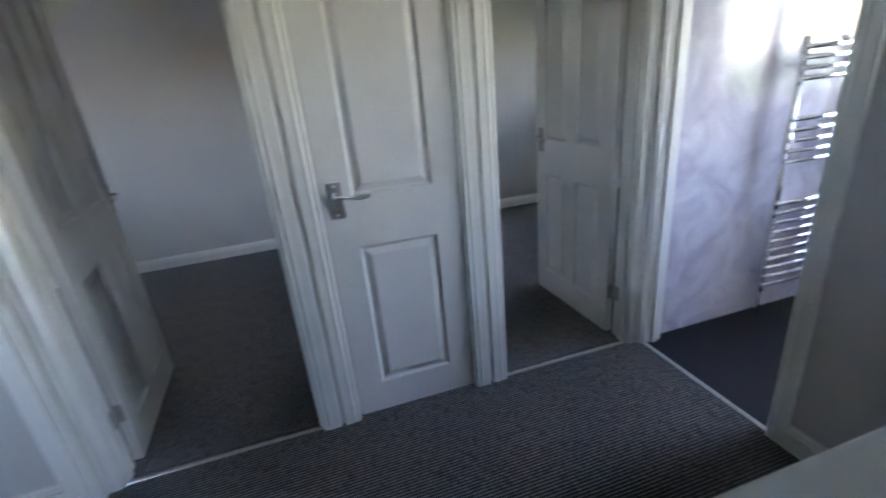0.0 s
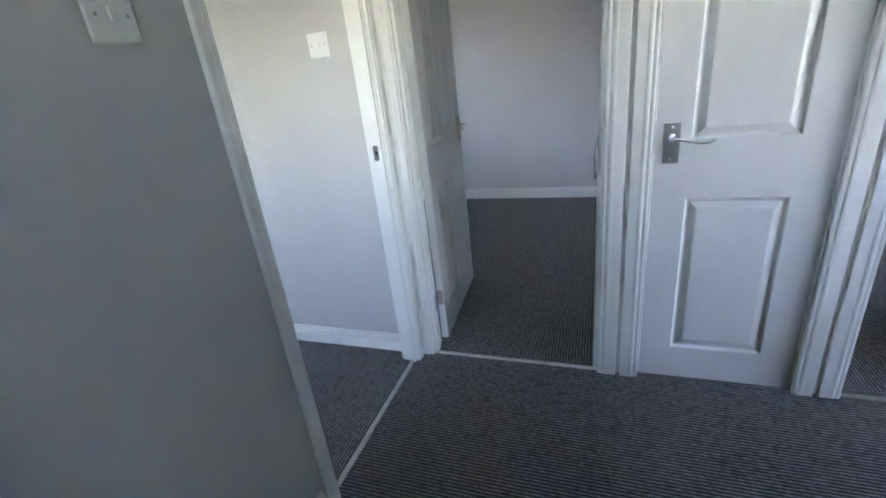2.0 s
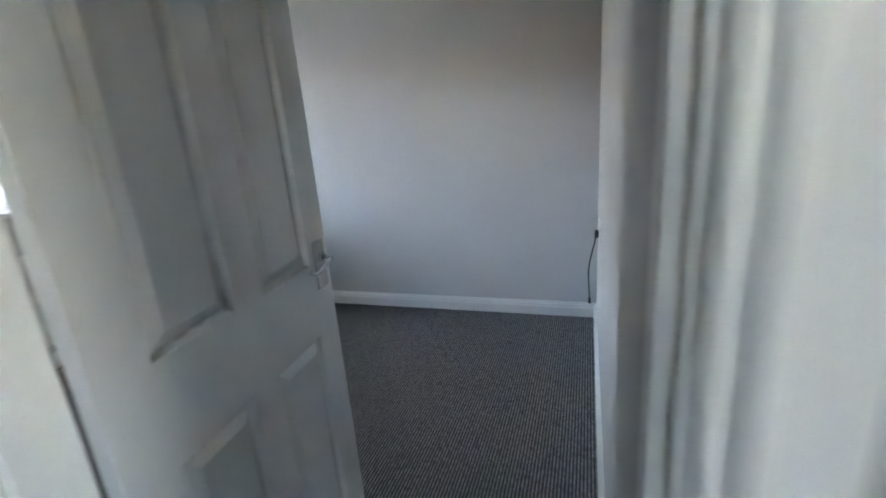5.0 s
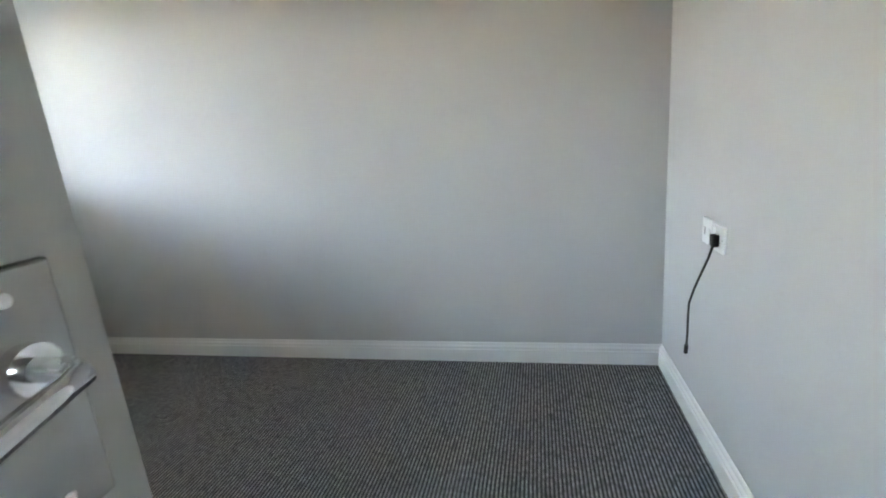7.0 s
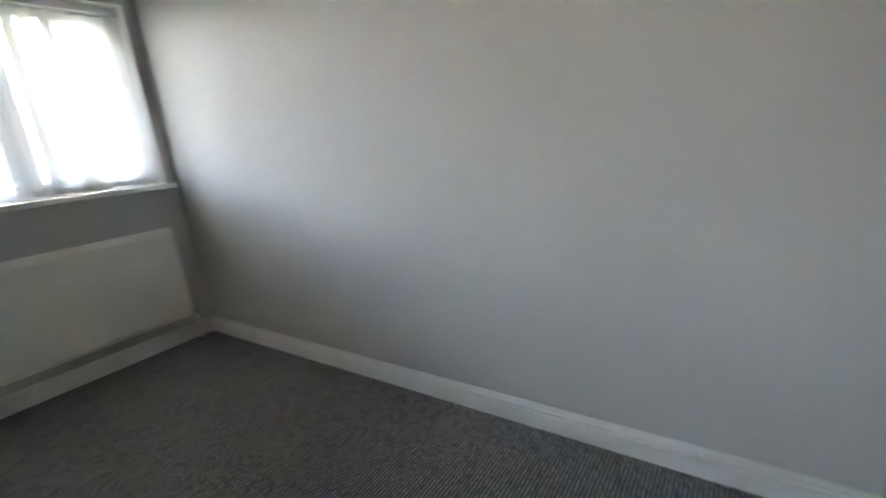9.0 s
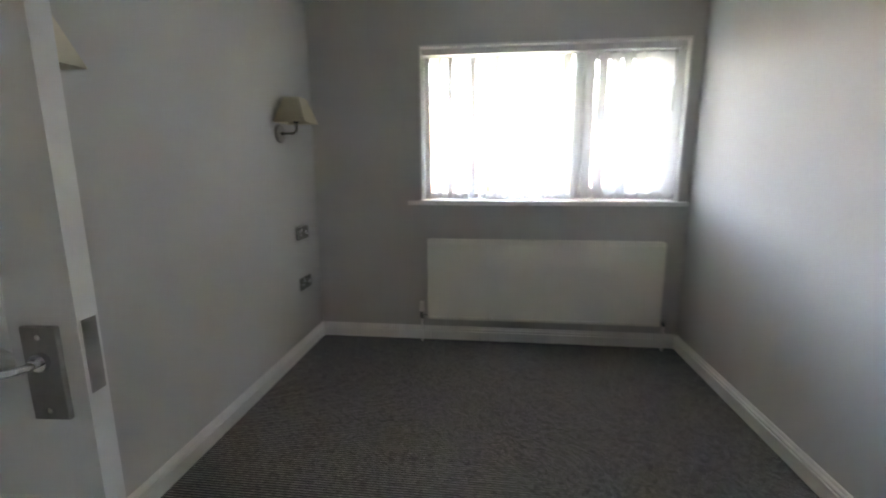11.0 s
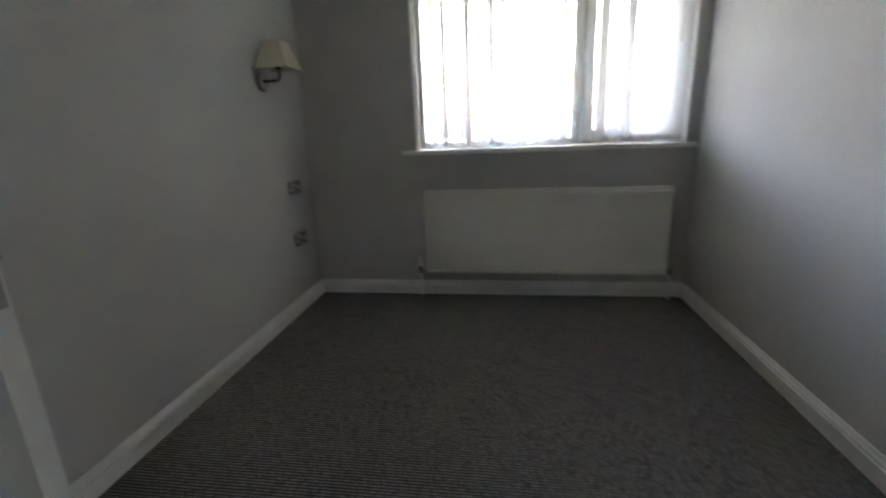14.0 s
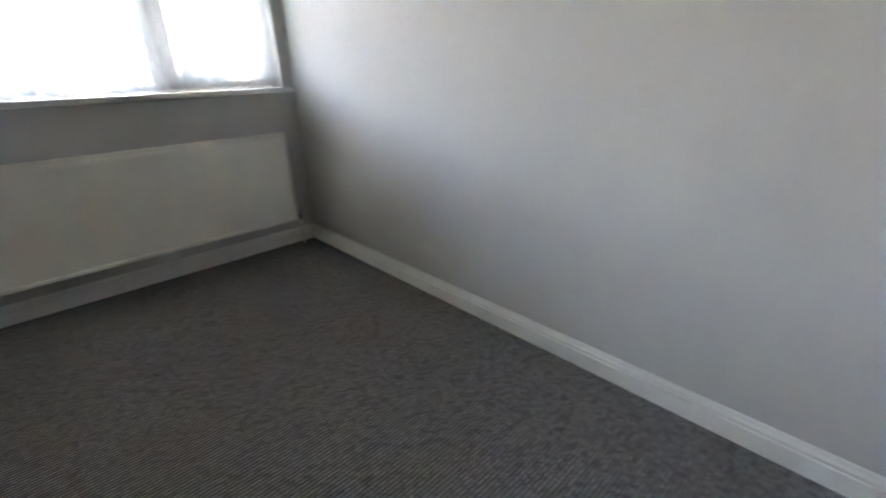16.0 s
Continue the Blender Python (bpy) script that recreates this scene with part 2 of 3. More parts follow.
# ---- plan ----
H = 2.395            # ceiling
T = 0.10             # wall thickness
TD = 0.065           # lounge partition
XW, XR = -2.635, 0.783   # bedroom: window wall, socket wall
YN, YS = 2.715, 0.10     # bedroom: far wall, lamp wall
HD = 1.995           # door opening height
A0, A1 = 0.0, 0.765      # bedroom doorway
B0, B1 = 0.938, 1.485    # cupboard doorway
C0, C1 = 1.65, 2.335     # second bedroom doorway
BX = 2.41            # hall wall with the bathroom doorway
DX = -0.07           # hall wall with the lounge doorway
D0, D1 = -0.835, -0.078  # lounge doorway
E0, E1 = -0.72, -0.045   # bathroom doorway
WY0, WY1, WZ0, WZ1 = 0.885, 2.645, 1.045, 2.09   # bedroom window
SKY = -3.3           # south hall and lounge walls
XE = 4.45            # east outside wall
XL = -4.2            # lounge west wall

# floors
structure("floor_bedroom", boxes((XW - 0.1, 0.05, -0.08, XR + 0.1, YN + 0.1, 0)), M_CARPET, "charcoal ribbed loop-pile carpet covering the bedroom floor", "carpet")
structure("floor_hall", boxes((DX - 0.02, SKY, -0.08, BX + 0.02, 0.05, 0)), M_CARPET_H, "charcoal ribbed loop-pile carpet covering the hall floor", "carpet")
structure("floor_lounge", boxes((XL, SKY, -0.08, DX - 0.02, 0.05, 0)), M_CARPET, "charcoal ribbed carpet in the neighbouring lounge", "carpet")
structure("floor_second_bedroom", boxes((XR + 0.1, 0.05, -0.08, XE, YN + 0.1, 0)), M_CARPET, "charcoal ribbed carpet in the second bedroom", "carpet")
structure("floor_bathroom", boxes((BX + 0.02, SKY, -0.08, XE, 0.05, 0)), M_BATHFLOOR, "dark navy vinyl floor of the bathroom", "floor")
structure("ceiling", boxes((XL - 0.3, SKY - 0.3, H, XE + 0.3, YN + 0.3, H + 0.15)), M_CEIL, "flat matt white painted ceiling over all rooms", "ceiling")

# walls
wall_south = structure("wall_door_side", boxes(
    (XW - 0.3, 0.0, 0, A0 - 0.03, T, H), (A0 - 0.03, 0, HD + 0.03, A1 + 0.03, T, H), (A1 + 0.03, 0, 0, B0 - 0.03, T, H),
    (B0 - 0.03, 0, HD + 0.03, B1 + 0.03, T, H), (B1 + 0.03, 0, 0, C0 - 0.03, T, H), (C0 - 0.03, 0, HD + 0.03, C1 + 0.03, T, H),
    (C1 + 0.03, 0, 0, XE, T, H), (XL, 0, 0, XW - 0.3, T, H)), M_WALL, "pale grey painted wall with three doorways", "wall")
structure("wall_far", boxes((XW - 0.3, YN, 0, XE, YN + 0.25, H)), M_WALL, "plain grey painted bedroom wall", "wall")
structure("wall_sockets", boxes((XR, T, 0, XR + 0.1, YN, H)), M_WALL, "grey painted bedroom wall with two socket plates", "wall")
structure("wall_window", boxes((XW - 0.25, T, 0, XW, WY0, H), (XW - 0.25, WY1, 0, XW, YN, H), (XW - 0.25, WY0, 0, XW, WY1, WZ0 - 0.03), (XW - 0.25, WY0, WZ1, XW, WY1, H)), M_WALL, "grey painted bedroom wall below and around the window", "wall")
structure("wall_cupboard", boxes((B0 - 0.06, 0.65, 0, C0 - 0.03, 0.72, H), (C0 - 0.1, T, 0, C0 - 0.03, 0.65, H)), M_WALL, "grey wall round the shallow hall cupboard", "wall")
structure("wall_bathroom", boxes((BX, SKY, 0, BX + T, E0 - 0.03, H), (BX, E0 - 0.03, HD + 0.03, BX + T, 0, H), (BX, E1 + 0.03, 0, BX + T, 0, HD + 0.03)), M_WALL, "grey painted hall wall with the bathroom doorway", "wall")
structure("wall_lounge", boxes((DX - TD, SKY, 0, DX, D0 - 0.03, H), (DX - TD, D0 - 0.03, HD + 0.03, DX, 0, H), (DX - TD, D1 + 0.03, 0, DX, 0, HD + 0.03)), M_WALL, "grey painted hall wall beside the lounge doorway", "wall")
structure("wall_lounge_west", boxes((XL - 0.25, SKY, 0, XL, T, H)), M_LOUNGE, "pale grey lounge wall", "wall")


def wall_with_window(name, x0, x1, y0, y1, a0, a1, z0, z1, axis, label, material=M_LOUNGE):
    """A wall along x (axis 0) or y (axis 1) with one window opening from a0 to a1."""
    if axis == 0:
        dims = [(x0, y0, 0, a0, y1, H), (a1, y0, 0, x1, y1, H), (a0, y0, 0, a1, y1, z0), (a0, y0, z1, a1, y1, H)]
    else:
        dims = [(x0, y0, 0, x1, a0, H), (x0, a1, 0, x1, y1, H), (x0, a0, 0, x1, a1, z0), (x0, a0, z1, x1, a1, H)]
    structure(name, boxes(*dims), material, label, "wall")


# opening out of view, added to light the lounge switch wall and hall
wall_with_window("wall_lounge_south", XL, DX - TD / 2, SKY - 0.25, SKY, -2.0, -1.0, 1.1, 2.0, 0, "pale grey unseen lounge wall with an added daylight opening")
# unseen opening added behind the camera, sized to set the hall's daylight
wall_with_window("wall_hall_south", DX - TD / 2, BX + T / 2, SKY - 0.25, SKY, 0.8, 1.25, 1.5, 2.0, 0, "pale grey unseen wall at the end of the hall with an added daylight opening")
structure("wall_bath_south", boxes((BX + T / 2, SKY - 0.25, 0, XE, SKY, H)), M_PANEL, "bathroom wall in pale panels", "wall")
structure("wall_bath_cross", boxes((BX + T, -2.2, 0, XE, -2.1, H)), M_PANEL, "bathroom wall in pale panels", "wall")
wall_with_window("wall_bath_east", XE, XE + 0.25, SKY, 0.05, -1.7, -0.45, 1.0, 2.05, 1, "bathroom wall with a window", M_PANEL)
wall_with_window("wall_second_bedroom_east", XE, XE + 0.25, 0.05, YN, 1.2, 2.0, 1.1, 2.0, 1, "grey second bedroom wall with a window", M_WALL)


# ---- skirting, architraves, linings ----
SKIRT = [(0, 0), (0.018, 0), (0.018, 0.077), (0.0115, 0.079), (0.0115, 0.086), (0.016, 0.0885), (0.0165, 0.096), (0.012, 0.102), (0.0095, 0.104), (0.007, 0.114), (0.004, 0.12), (0, 0.12)]
ARCH = [(0, 0), (0, 0.012), (0.004, 0.0145), (0.010, 0.0145), (0.0125, 0.0125), (0.0165, 0.0125), (0.0205, 0.016), (0.027, 0.017), (0.031, 0.0165), (0.034, 0.0155), (0.066, 0.0155), (0.068, 0.0135), (0.068, 0)]


def skirting(x0, y0, x1, y1, nx, ny, tall=0.86):
    d = Vector((x1 - x0, y1 - y0, 0))
    bm = extrude_profile([(p[0], p[1] * tall) for p in SKIRT], (x0, y0, 0), d.normalized(), (nx, ny, 0), (0, 0, 1), d.length)
    return structure("baseboard", bm, M_GLOSS, "white glossy moulded skirting board along the wall", "skirting board")


skirting(XW, YN, XR, YN, 0, -1)
skirting(XW, YS, A0 - 0.07, YS, 0, 1)
skirting(XW, YS + 0.019, XW, 0.955, 1, 0)
skirting(XW, 0.957, XW, YN - 0.019, 1, 0)
skirting(XR, YS + 0.018, XR, YN, -1, 0)
skirting(XL, 0, DX - TD, 0, 0, -1, 0.8)
skirting(DX, D0 - 0.07, DX, SKY, 1, 0)
skirting(BX, E0 - 0.07, BX, -1.37, -1, 0)
skirting(C0 - 0.03, YN, XE, YN, 0, -1)
skirting(C0 - 0.03, T, C0 - 0.03, YN, 1, 0)
skirting(XE, T, XE, YN, -1, 0)


def door_frame(a0, a1, face, back, axis, stop_at, sides=(1, 1), widths=(0.068, 0.068), label="white painted door lining and moulded architrave"):
    """Lining, stops and architraves of a doorway. The opening runs a0..a1 along x (axis 0) or y (axis 1); the wall fills face..back."""
    ob = thing("door_frame", label, "door frame", kind="structure")
    def put(u0, v0, z0, u1, v1, z1):
        return (u0, v0, z0, u1, v1, z1) if axis == 0 else (v0, u0, z0, v1, u1, z1)
    lo, hi = min(face, back) - 0.002, max(face, back) + 0.002
    part("lining", boxes(put(a0 - 0.03, lo, 0, a0, hi, HD)), M_GLOSS, ob)
    part("lining", boxes(put(a1, lo, 0, a1 + 0.03, hi, HD)), M_GLOSS, ob)
    part("lining", boxes(put(a0 - 0.03, lo, HD, a1 + 0.03, hi, HD + 0.03)), M_GLOSS, ob)
    s0, s1 = stop_at
    part("door_stop", boxes(put(a0, s0, 0, a0 + 0.012, s1, HD), bevel=0.002), M_GLOSS, ob)
    part("door_stop", boxes(put(a1 - 0.012, s0, 0, a1, s1, HD), bevel=0.002), M_GLOSS, ob)
    part("door_stop", boxes(put(a0 + 0.012, s0, HD - 0.012, a1 - 0.012, s1, HD), bevel=0.002), M_GLOSS, ob)
    for on, v, out in ((sides[0], lo, -1), (sides[1], hi, 1)):
        if not on:
            continue
        u = (1, 0, 0) if axis == 0 else (0, 1, 0)
        o = (0, out, 0) if axis == 0 else (out, 0, 0)
        neg = tuple(-c for c in u)
        for edge, way, wide in ((a0 - 0.006, neg, widths[0]), (a1 + 0.006, u, widths[1])):
            prof = [(p[0] * wide / 0.068, p[1]) for p in ARCH]
            start = (edge, v, 0) if axis == 0 else (v, edge, 0)
            part("architrave", extrude_profile(prof, start, (0, 0, 1), way, o, HD + 0.006), M_GLOSS, ob)
        start = (a0 - 0.006 - widths[0], v, HD + 0.006) if axis == 0 else (v, a0 - 0.006 - widths[0], HD + 0.006)
        part("architrave", extrude_profile(ARCH, start, u, (0, 0, 1), o, a1 - a0 + 0.012 + sum(widths)), M_GLOSS, ob)
    return ob


frame_a = door_frame(A0, A1, 0.0, T, 0, (0.02, 0.055), widths=(0.06, 0.076))
frame_b = door_frame(B0, B1, 0.0, T, 0, (0.04, 0.07), sides=(1, 0))
frame_c = door_frame(C0, C1, 0.0, T, 0, (0.02, 0.055), widths=(0.068, 0.06))
frame_d = door_frame(D0, D1, DX, DX - TD, 1, (DX - 0.022, DX - 0.004), widths=(0.046, 0.055))
frame_e = door_frame(E0, E1, BX, BX + T, 1, (BX + 0.045, BX + 0.075), widths=(0.068, 0.03))


# ---- doors ----
def panel_face(bm, w, h, panels, y, out):
    """One face of a moulded door leaf with sunk and fielded panels; out: the way the face looks along y."""
    xs = sorted({0, w, *[p[0] for p in panels], *[p[2] for p in panels]})
    zs = sorted({0, h, *[p[1] for p in panels], *[p[3] for p in panels]})
    def quad(*v):
        f = bm.faces.new([bm.verts.new(c) for c in v])
        return f
    for xa, xb in zip(xs, xs[1:]):
        for za, zb in zip(zs, zs[1:]):
            hit = [p for p in panels if p[0] <= xa + 1e-6 and xb <= p[2] + 1e-6 and p[1] <= za + 1e-6 and zb <= p[3] + 1e-6]
            if not hit:
                quad((xa, y, za), (xb, y, za), (xb, y, zb), (xa, y, zb))
    for x0, z0, x1, z1 in panels:
        steps = [(0, 0), (0.003, -0.002), (0.008, -0.011), (0.012, -0.013), (0.017, -0.013), (0.023, -0.0095), (0.04, -0.002), (0.044, -0.0015)]
        rings = [[bm.verts.new(c) for c in ((x0 + i, y + out * d, z0 + i), (x1 - i, y + out * d, z0 + i), (x1 - i, y + out * d, z1 - i), (x0 + i, y + out * d, z1 - i))] for i, d in steps]
        for a, b in zip(rings, rings[1:]):
            for k in range(4):
                bm.faces.new((a[k], a[(k + 1) % 4], b[(k + 1) % 4], b[k]))
        bm.faces.new(rings[-1])


def door_leaf(w, cols, label):
    """A moulded panel door; the hinge edge at x 0, the leaf along +x, its thickness from y 0 to 0.036."""
    h, th, st = 1.981, 0.036, 0.112 if cols == 1 else 0.1
    bm = bmesh.new()
    span = [(st, w - st)] if cols == 1 else [(st, (w - 0.09) / 2), ((w + 0.09) / 2, w - st)]
    panels = [(a, z0, b, z1) for a, b in span for z0, z1 in ((0.145, 0.785), (0.99, 1.865))]
    panel_face(bm, w, h, panels, 0, -1)
    panel_face(bm, w, h, panels, th, 1)
    for c in (((0, 0, 0), (w, 0, 0), (w, th, 0), (0, th, 0)), ((0, 0, h), (w, 0, h), (w, th, h), (0, th, h)), ((0, 0, 0), (0, th, 0), (0, th, h), (0, 0, h)), ((w, 0, 0), (w, th, 0), (w, th, h), (w, 0, h))):
        bm.faces.new([bm.verts.new(v) for v in c])
    bmesh.ops.remove_doubles(bm, verts=bm.verts, dist=0.0002)
    bmesh.ops.recalc_face_normals(bm, faces=bm.faces)
    d = thing("door_1", label, "door", kind="structure")
    part("leaf", bm, M_DOOR, d)
    for out, y in ((-1, 0), (1, th)):
        hx = w - 0.052
        def yy(v):
            return y + out * v
        handle = part("handle", boxes((hx - 0.0265, yy(0), 0.915, hx + 0.0265, yy(0.008), 1.055), bevel=0.002), M_STEEL, d, "brushed steel lever handle on a square plate")
        part("lever", tube([(hx, yy(0.004), 1.005), (hx, yy(0.035), 1.005), (hx - 0.006, yy(0.046), 1.005), (hx - 0.025, yy(0.05), 1.003), (hx - 0.055, yy(0.05), 0.996), (hx - 0.085, yy(0.05), 0.990), (hx - 0.11, yy(0.05), 0.992), (hx - 0.122, yy(0.049), 0.999)], 0.0062), M_CHROME, handle, smooth=True)
        part("collar", cyl(bmesh.new(), (hx, yy(0.007), 1.005), (hx, yy(0.016), 1.005), 0.013), M_CHROME, handle)
        for z in (0.93, 1.04):
            part("screw", cyl(bmesh.new(), (hx, yy(0.007), z), (hx, yy(0.0092), z), 0.004, 10), M_CHROME, handle)
    part("latch_plate", boxes((w - 0.0005, 0.006, 0.95, w + 0.0015, 0.03, 1.06)), M_STEEL, d)
    for z in (0.2, 1.66):
        hinge = part("hinge", cyl(bmesh.new(), (-0.004, th + 0.004, z), (-0.004, th + 0.004, z + 0.08), 0.006, 10), M_STEEL, d, "brushed steel butt hinge")
        part("hinge_plate", boxes((-0.0025, 0.004, z, -0.0003, th + 0.002, z + 0.08)), M_STEEL, hinge)
        part("hinge_plate", boxes((-0.056, 0.029, z, -0.023, 0.0318, z + 0.08)), M_STEEL, hinge)
    return d


door_a = door_leaf(0.714, 2, "white moulded four-panel bedroom door standing wide open")
door_a.matrix_basis = pose(A0 + 0.032, 0.124, 0.012, 0, 0, 94.0)
door_c = door_leaf(0.69, 2, "white moulded four-panel door standing open to the second bedroom")
door_c.matrix_basis = Matrix.Translation((C1 - 0.032, 0.124, 0.012)) @ Matrix.Rotation(radians(-88.0), 4, "Z") @ Matrix.Diagonal((-1, 1, 1, 1))
door_b = door_leaf(B1 - B0 - 0.006, 1, "white moulded two-panel cupboard door, closed")
door_b.matrix_basis = Matrix.Translation((B1 - 0.003, 0.003, 0.012)) @ Matrix.Diagonal((-1, 1, 1, 1))

door_c.name, door_b.name = "door_2", "door_3"


def strike(x0, y0, z, axis, out):
    ob = thing("strike_plate", "small chrome latch strike plate let into the door lining", "strike plate", kind="structure")
    if axis == 0:
        d = (x0, y0 - 0.012, z - 0.03, x0 + out * 0.002, y0 + 0.012, z + 0.03)
        e = (x0 + out * 0.0021, y0 - 0.006, z - 0.008, x0 + out * 0.0026, y0 + 0.006, z + 0.008)
    else:
        d = (x0 - 0.012, y0, z - 0.03, x0 + 0.012, y0 + out * 0.002, z + 0.03)
        e = (x0 - 0.006, y0 + out * 0.0021, z - 0.008, x0 + 0.006, y0 + out * 0.0026, z + 0.008)
    part("plate", boxes(d), M_CHROME, ob)
    part("latch_hole", boxes(e), M_BLACK, ob)


strike(DX - 0.036, D1, 1.03, 1, -1)
strike(A1, 0.078, 1.01, 0, -1)


def threshold(x0, y0, x1, y1):
    prof = [(-0.011, 0), (-0.0095, 0.003), (-0.004, 0.005), (0.004, 0.005), (0.0095, 0.003), (0.011, 0)]
    d = Vector((x1 - x0, y1 - y0, 0))
    dn = d.normalized()
    bm = extrude_profile(prof, (x0, y0, 0.0005), dn, (-dn.y, dn.x, 0), (0, 0, 1), d.length)
    ob = structure("threshold_strip", bm, M_STRIP, "narrow aluminium carpet threshold strip across the doorway", "threshold strip")
    return ob


threshold(A0, 0.01, A1, 0.01)
threshold(C0, 0.01, C1, 0.01)
threshold(DX - 0.02, D0, DX - 0.02, D1)
threshold(BX + 0.01, E0, BX + 0.01, E1)


# ---- windows ----
def window(name, axis, p, a0, a1, z0, z1, inward, mullions, label):
    """A white frame of sashes at depth p; the opening runs a0..a1; inward: the way to the room."""
    w = thing(name, label, "window", kind="structure")
    def put(u0, v0, za, u1, v1, zb):
        return (u0, v0, za, u1, v1, zb) if axis == 0 else (v0, u0, za, v1, u1, zb)
    f, d = 0.05, 0.06
    for dims in ((a0, p - d / 2, z0, a1, p + d / 2, z0 + f), (a0, p - d / 2, z1 - f, a1, p + d / 2, z1), (a0, p - d / 2, z0 + f, a0 + f, p + d / 2, z1 - f), (a1 - f, p - d / 2, z0 + f, a1, p + d / 2, z1 - f)):
        part("window_frame", boxes(put(*dims), bevel=0.004), M_UPVC, w)
    cuts = [a0 + f, *mullions, a1 - f]
    for m in mullions:
        part("mullion", boxes(put(m - 0.032, p - d / 2 - 0.002, z0 + f, m + 0.032, p + d / 2 + 0.002, z1 - f), bevel=0.004), M_UPVC, w)
    for i, (u, v) in enumerate(zip(cuts, cuts[1:])):
        u += 0.032 if i else 0
        v -= 0.032 if i < len(cuts) - 2 else 0
        if i == len(cuts) - 2 and mullions:
            q = p + inward * 0.012
            for dims in ((u, q - 0.03, z0 + f, v, q + 0.03, z0 + f + 0.045), (u, q - 0.03, z1 - f - 0.045, v, q + 0.03, z1 - f), (u, q - 0.03, z0 + f + 0.045, u + 0.045, q + 0.03, z1 - f - 0.045), (v - 0.045, q - 0.03, z0 + f + 0.045, v, q + 0.03, z1 - f - 0.045)):
                part("sash", boxes(put(*dims), bevel=0.004), M_UPVC, w)
            hz = (z0 + z1) / 2 - 0.02
            part("window_handle", boxes(put(u + 0.01, q + inward * 0.03, hz - 0.03, u + 0.035, q + inward * 0.045, hz + 0.03), put(u + 0.014, q + inward * 0.045, hz - 0.1, u + 0.031, q + inward * 0.06, hz + 0.012), bevel=0.003), M_STEEL, w, "grey metal window handle")
            u, v, za, zb = u + 0.045, v - 0.045, z0 + f + 0.045, z1 - f - 0.045
        else:
            za, zb = z0 + f, z1 - f
        pane = part("pane", boxes(put(u, p - 0.003, za, v, p + 0.003, zb)), M_GLASS, w)
        pane.visible_shadow = False
    return w


win = window("window_1", 1, XW - 0.17, WY0, WY1, WZ0, WZ1, 1, [1.985], "white plastic double-glazed bedroom window with one opening sash")
sill_ob = structure("window_sill", boxes((XW - 0.14, WY0, WZ0 - 0.03, XW, WY1, WZ0), (XW, WY0 - 0.085, WZ0 - 0.03, XW + 0.045, WY1 + 0.055, WZ0), bevel=0.004), M_GLOSS, "white painted window sill board projecting over the radiator", "window sill")
trim = structure("trim", boxes((XW - 0.14, WY0, WZ1 - 0.012, XW + 0.006, WY1, WZ1), (XW - 0.14, WY0, WZ0, XW + 0.006, WY0 + 0.012, WZ1 - 0.012), (XW - 0.14, WY1 - 0.012, WZ0, XW + 0.006, WY1, WZ1 - 0.012), bevel=0.002), M_GLOSS, "white trim lining the window reveal", "trim")
# added lounge window, never in view, lets daylight through the doorway
window("window_2", 0, SKY - 0.15, -2.0, -1.0, 1.1, 2.0, 1, [-1.5], "unseen white plastic lounge window added to let daylight in")
# added, out of view: frame of the opening that lights the hall
window("window_3", 0, SKY - 0.15, 0.8, 1.25, 1.5, 2.0, 1, [], "unseen white plastic window added at the hall end to let daylight in")
window("window_4", 1, XE + 0.12, -1.7, -0.45, 1.0, 2.05, -1, [-1.2], "white plastic bathroom window")
window("window_5", 1, XE + 0.12, 1.2, 2.0, 1.1, 2.0, -1, [1.6], "white plastic second bedroom window")

# vertical blind
blind = thing("vertical_blind", "white fabric vertical blind with its slats half turned", "blind")
part("headrail", boxes((XW - 0.085, WY0 + 0.014, WZ1 - 0.055, XW - 0.045, WY1 - 0.014, WZ1 - 0.014), bevel=0.004), M_UPVC, blind)
SLATS = 22
slat_mesh = None
bottom_mesh = None
for i in range(SLATS):
    y = WY0 + 0.05 + i * (WY1 - WY0 - 0.1) / (SLATS - 1)
    if slat_mesh is None:
        bm = bmesh.new()
        cols = [[bm.verts.new((0.004 * math.cos(math.pi * (k / 6 - 0.5)) , (k / 6 - 0.5) * 0.089, z)) for k in range(7)] for z in (0, 0.35, 0.7, 0.955)]
        for a, b in zip(cols, cols[1:]):
            for k in range(6):
                bm.faces.new((a[k], a[k + 1], b[k + 1], b[k]))
        bmesh.ops.solidify(bm, geom=bm.faces[:], thickness=0.0008)
        slat_mesh = mesh_of("slat", bm, M_SLAT, True)
        bottom_mesh = mesh_of("weight", boxes((-0.002, -0.043, 0.0, 0.0025, 0.043, 0.03), bevel=0.001), M_SLAT)
    s = new("slat", slat_mesh)
    s.parent = blind
    turn = -55 + 2.5 * math.sin(i * 1.7) if y < 2.46 else -30
    s.matrix_basis = pose(XW - 0.065, y, WZ0 + 0.018, 0, 0, turn)
    wgt = new("weight", bottom_mesh)
    wgt.parent = s
part("wand", tube([(XW - 0.04, WY1 - 0.075, WZ1 - 0.05), (XW - 0.038, WY1 - 0.077, WZ1 - 0.45)], 0.004, 8), M_STEEL, blind)

# ---- radiator ----
RY0, RY1, RZ0, RZ1, RX = 0.945, 2.56, 0.19, 0.775, -2.53
rad = thing("radiator", "cream-white steel panel radiator with a top grille below the window", "radiator")
bm = bmesh.new()
box(bm, RX - 0.022, RY0 + 0.004, RZ0, RX, RY1 - 0.004, RZ1 - 0.012, bevel=0.006)
part("front_panel", bm, M_RAD, rad)
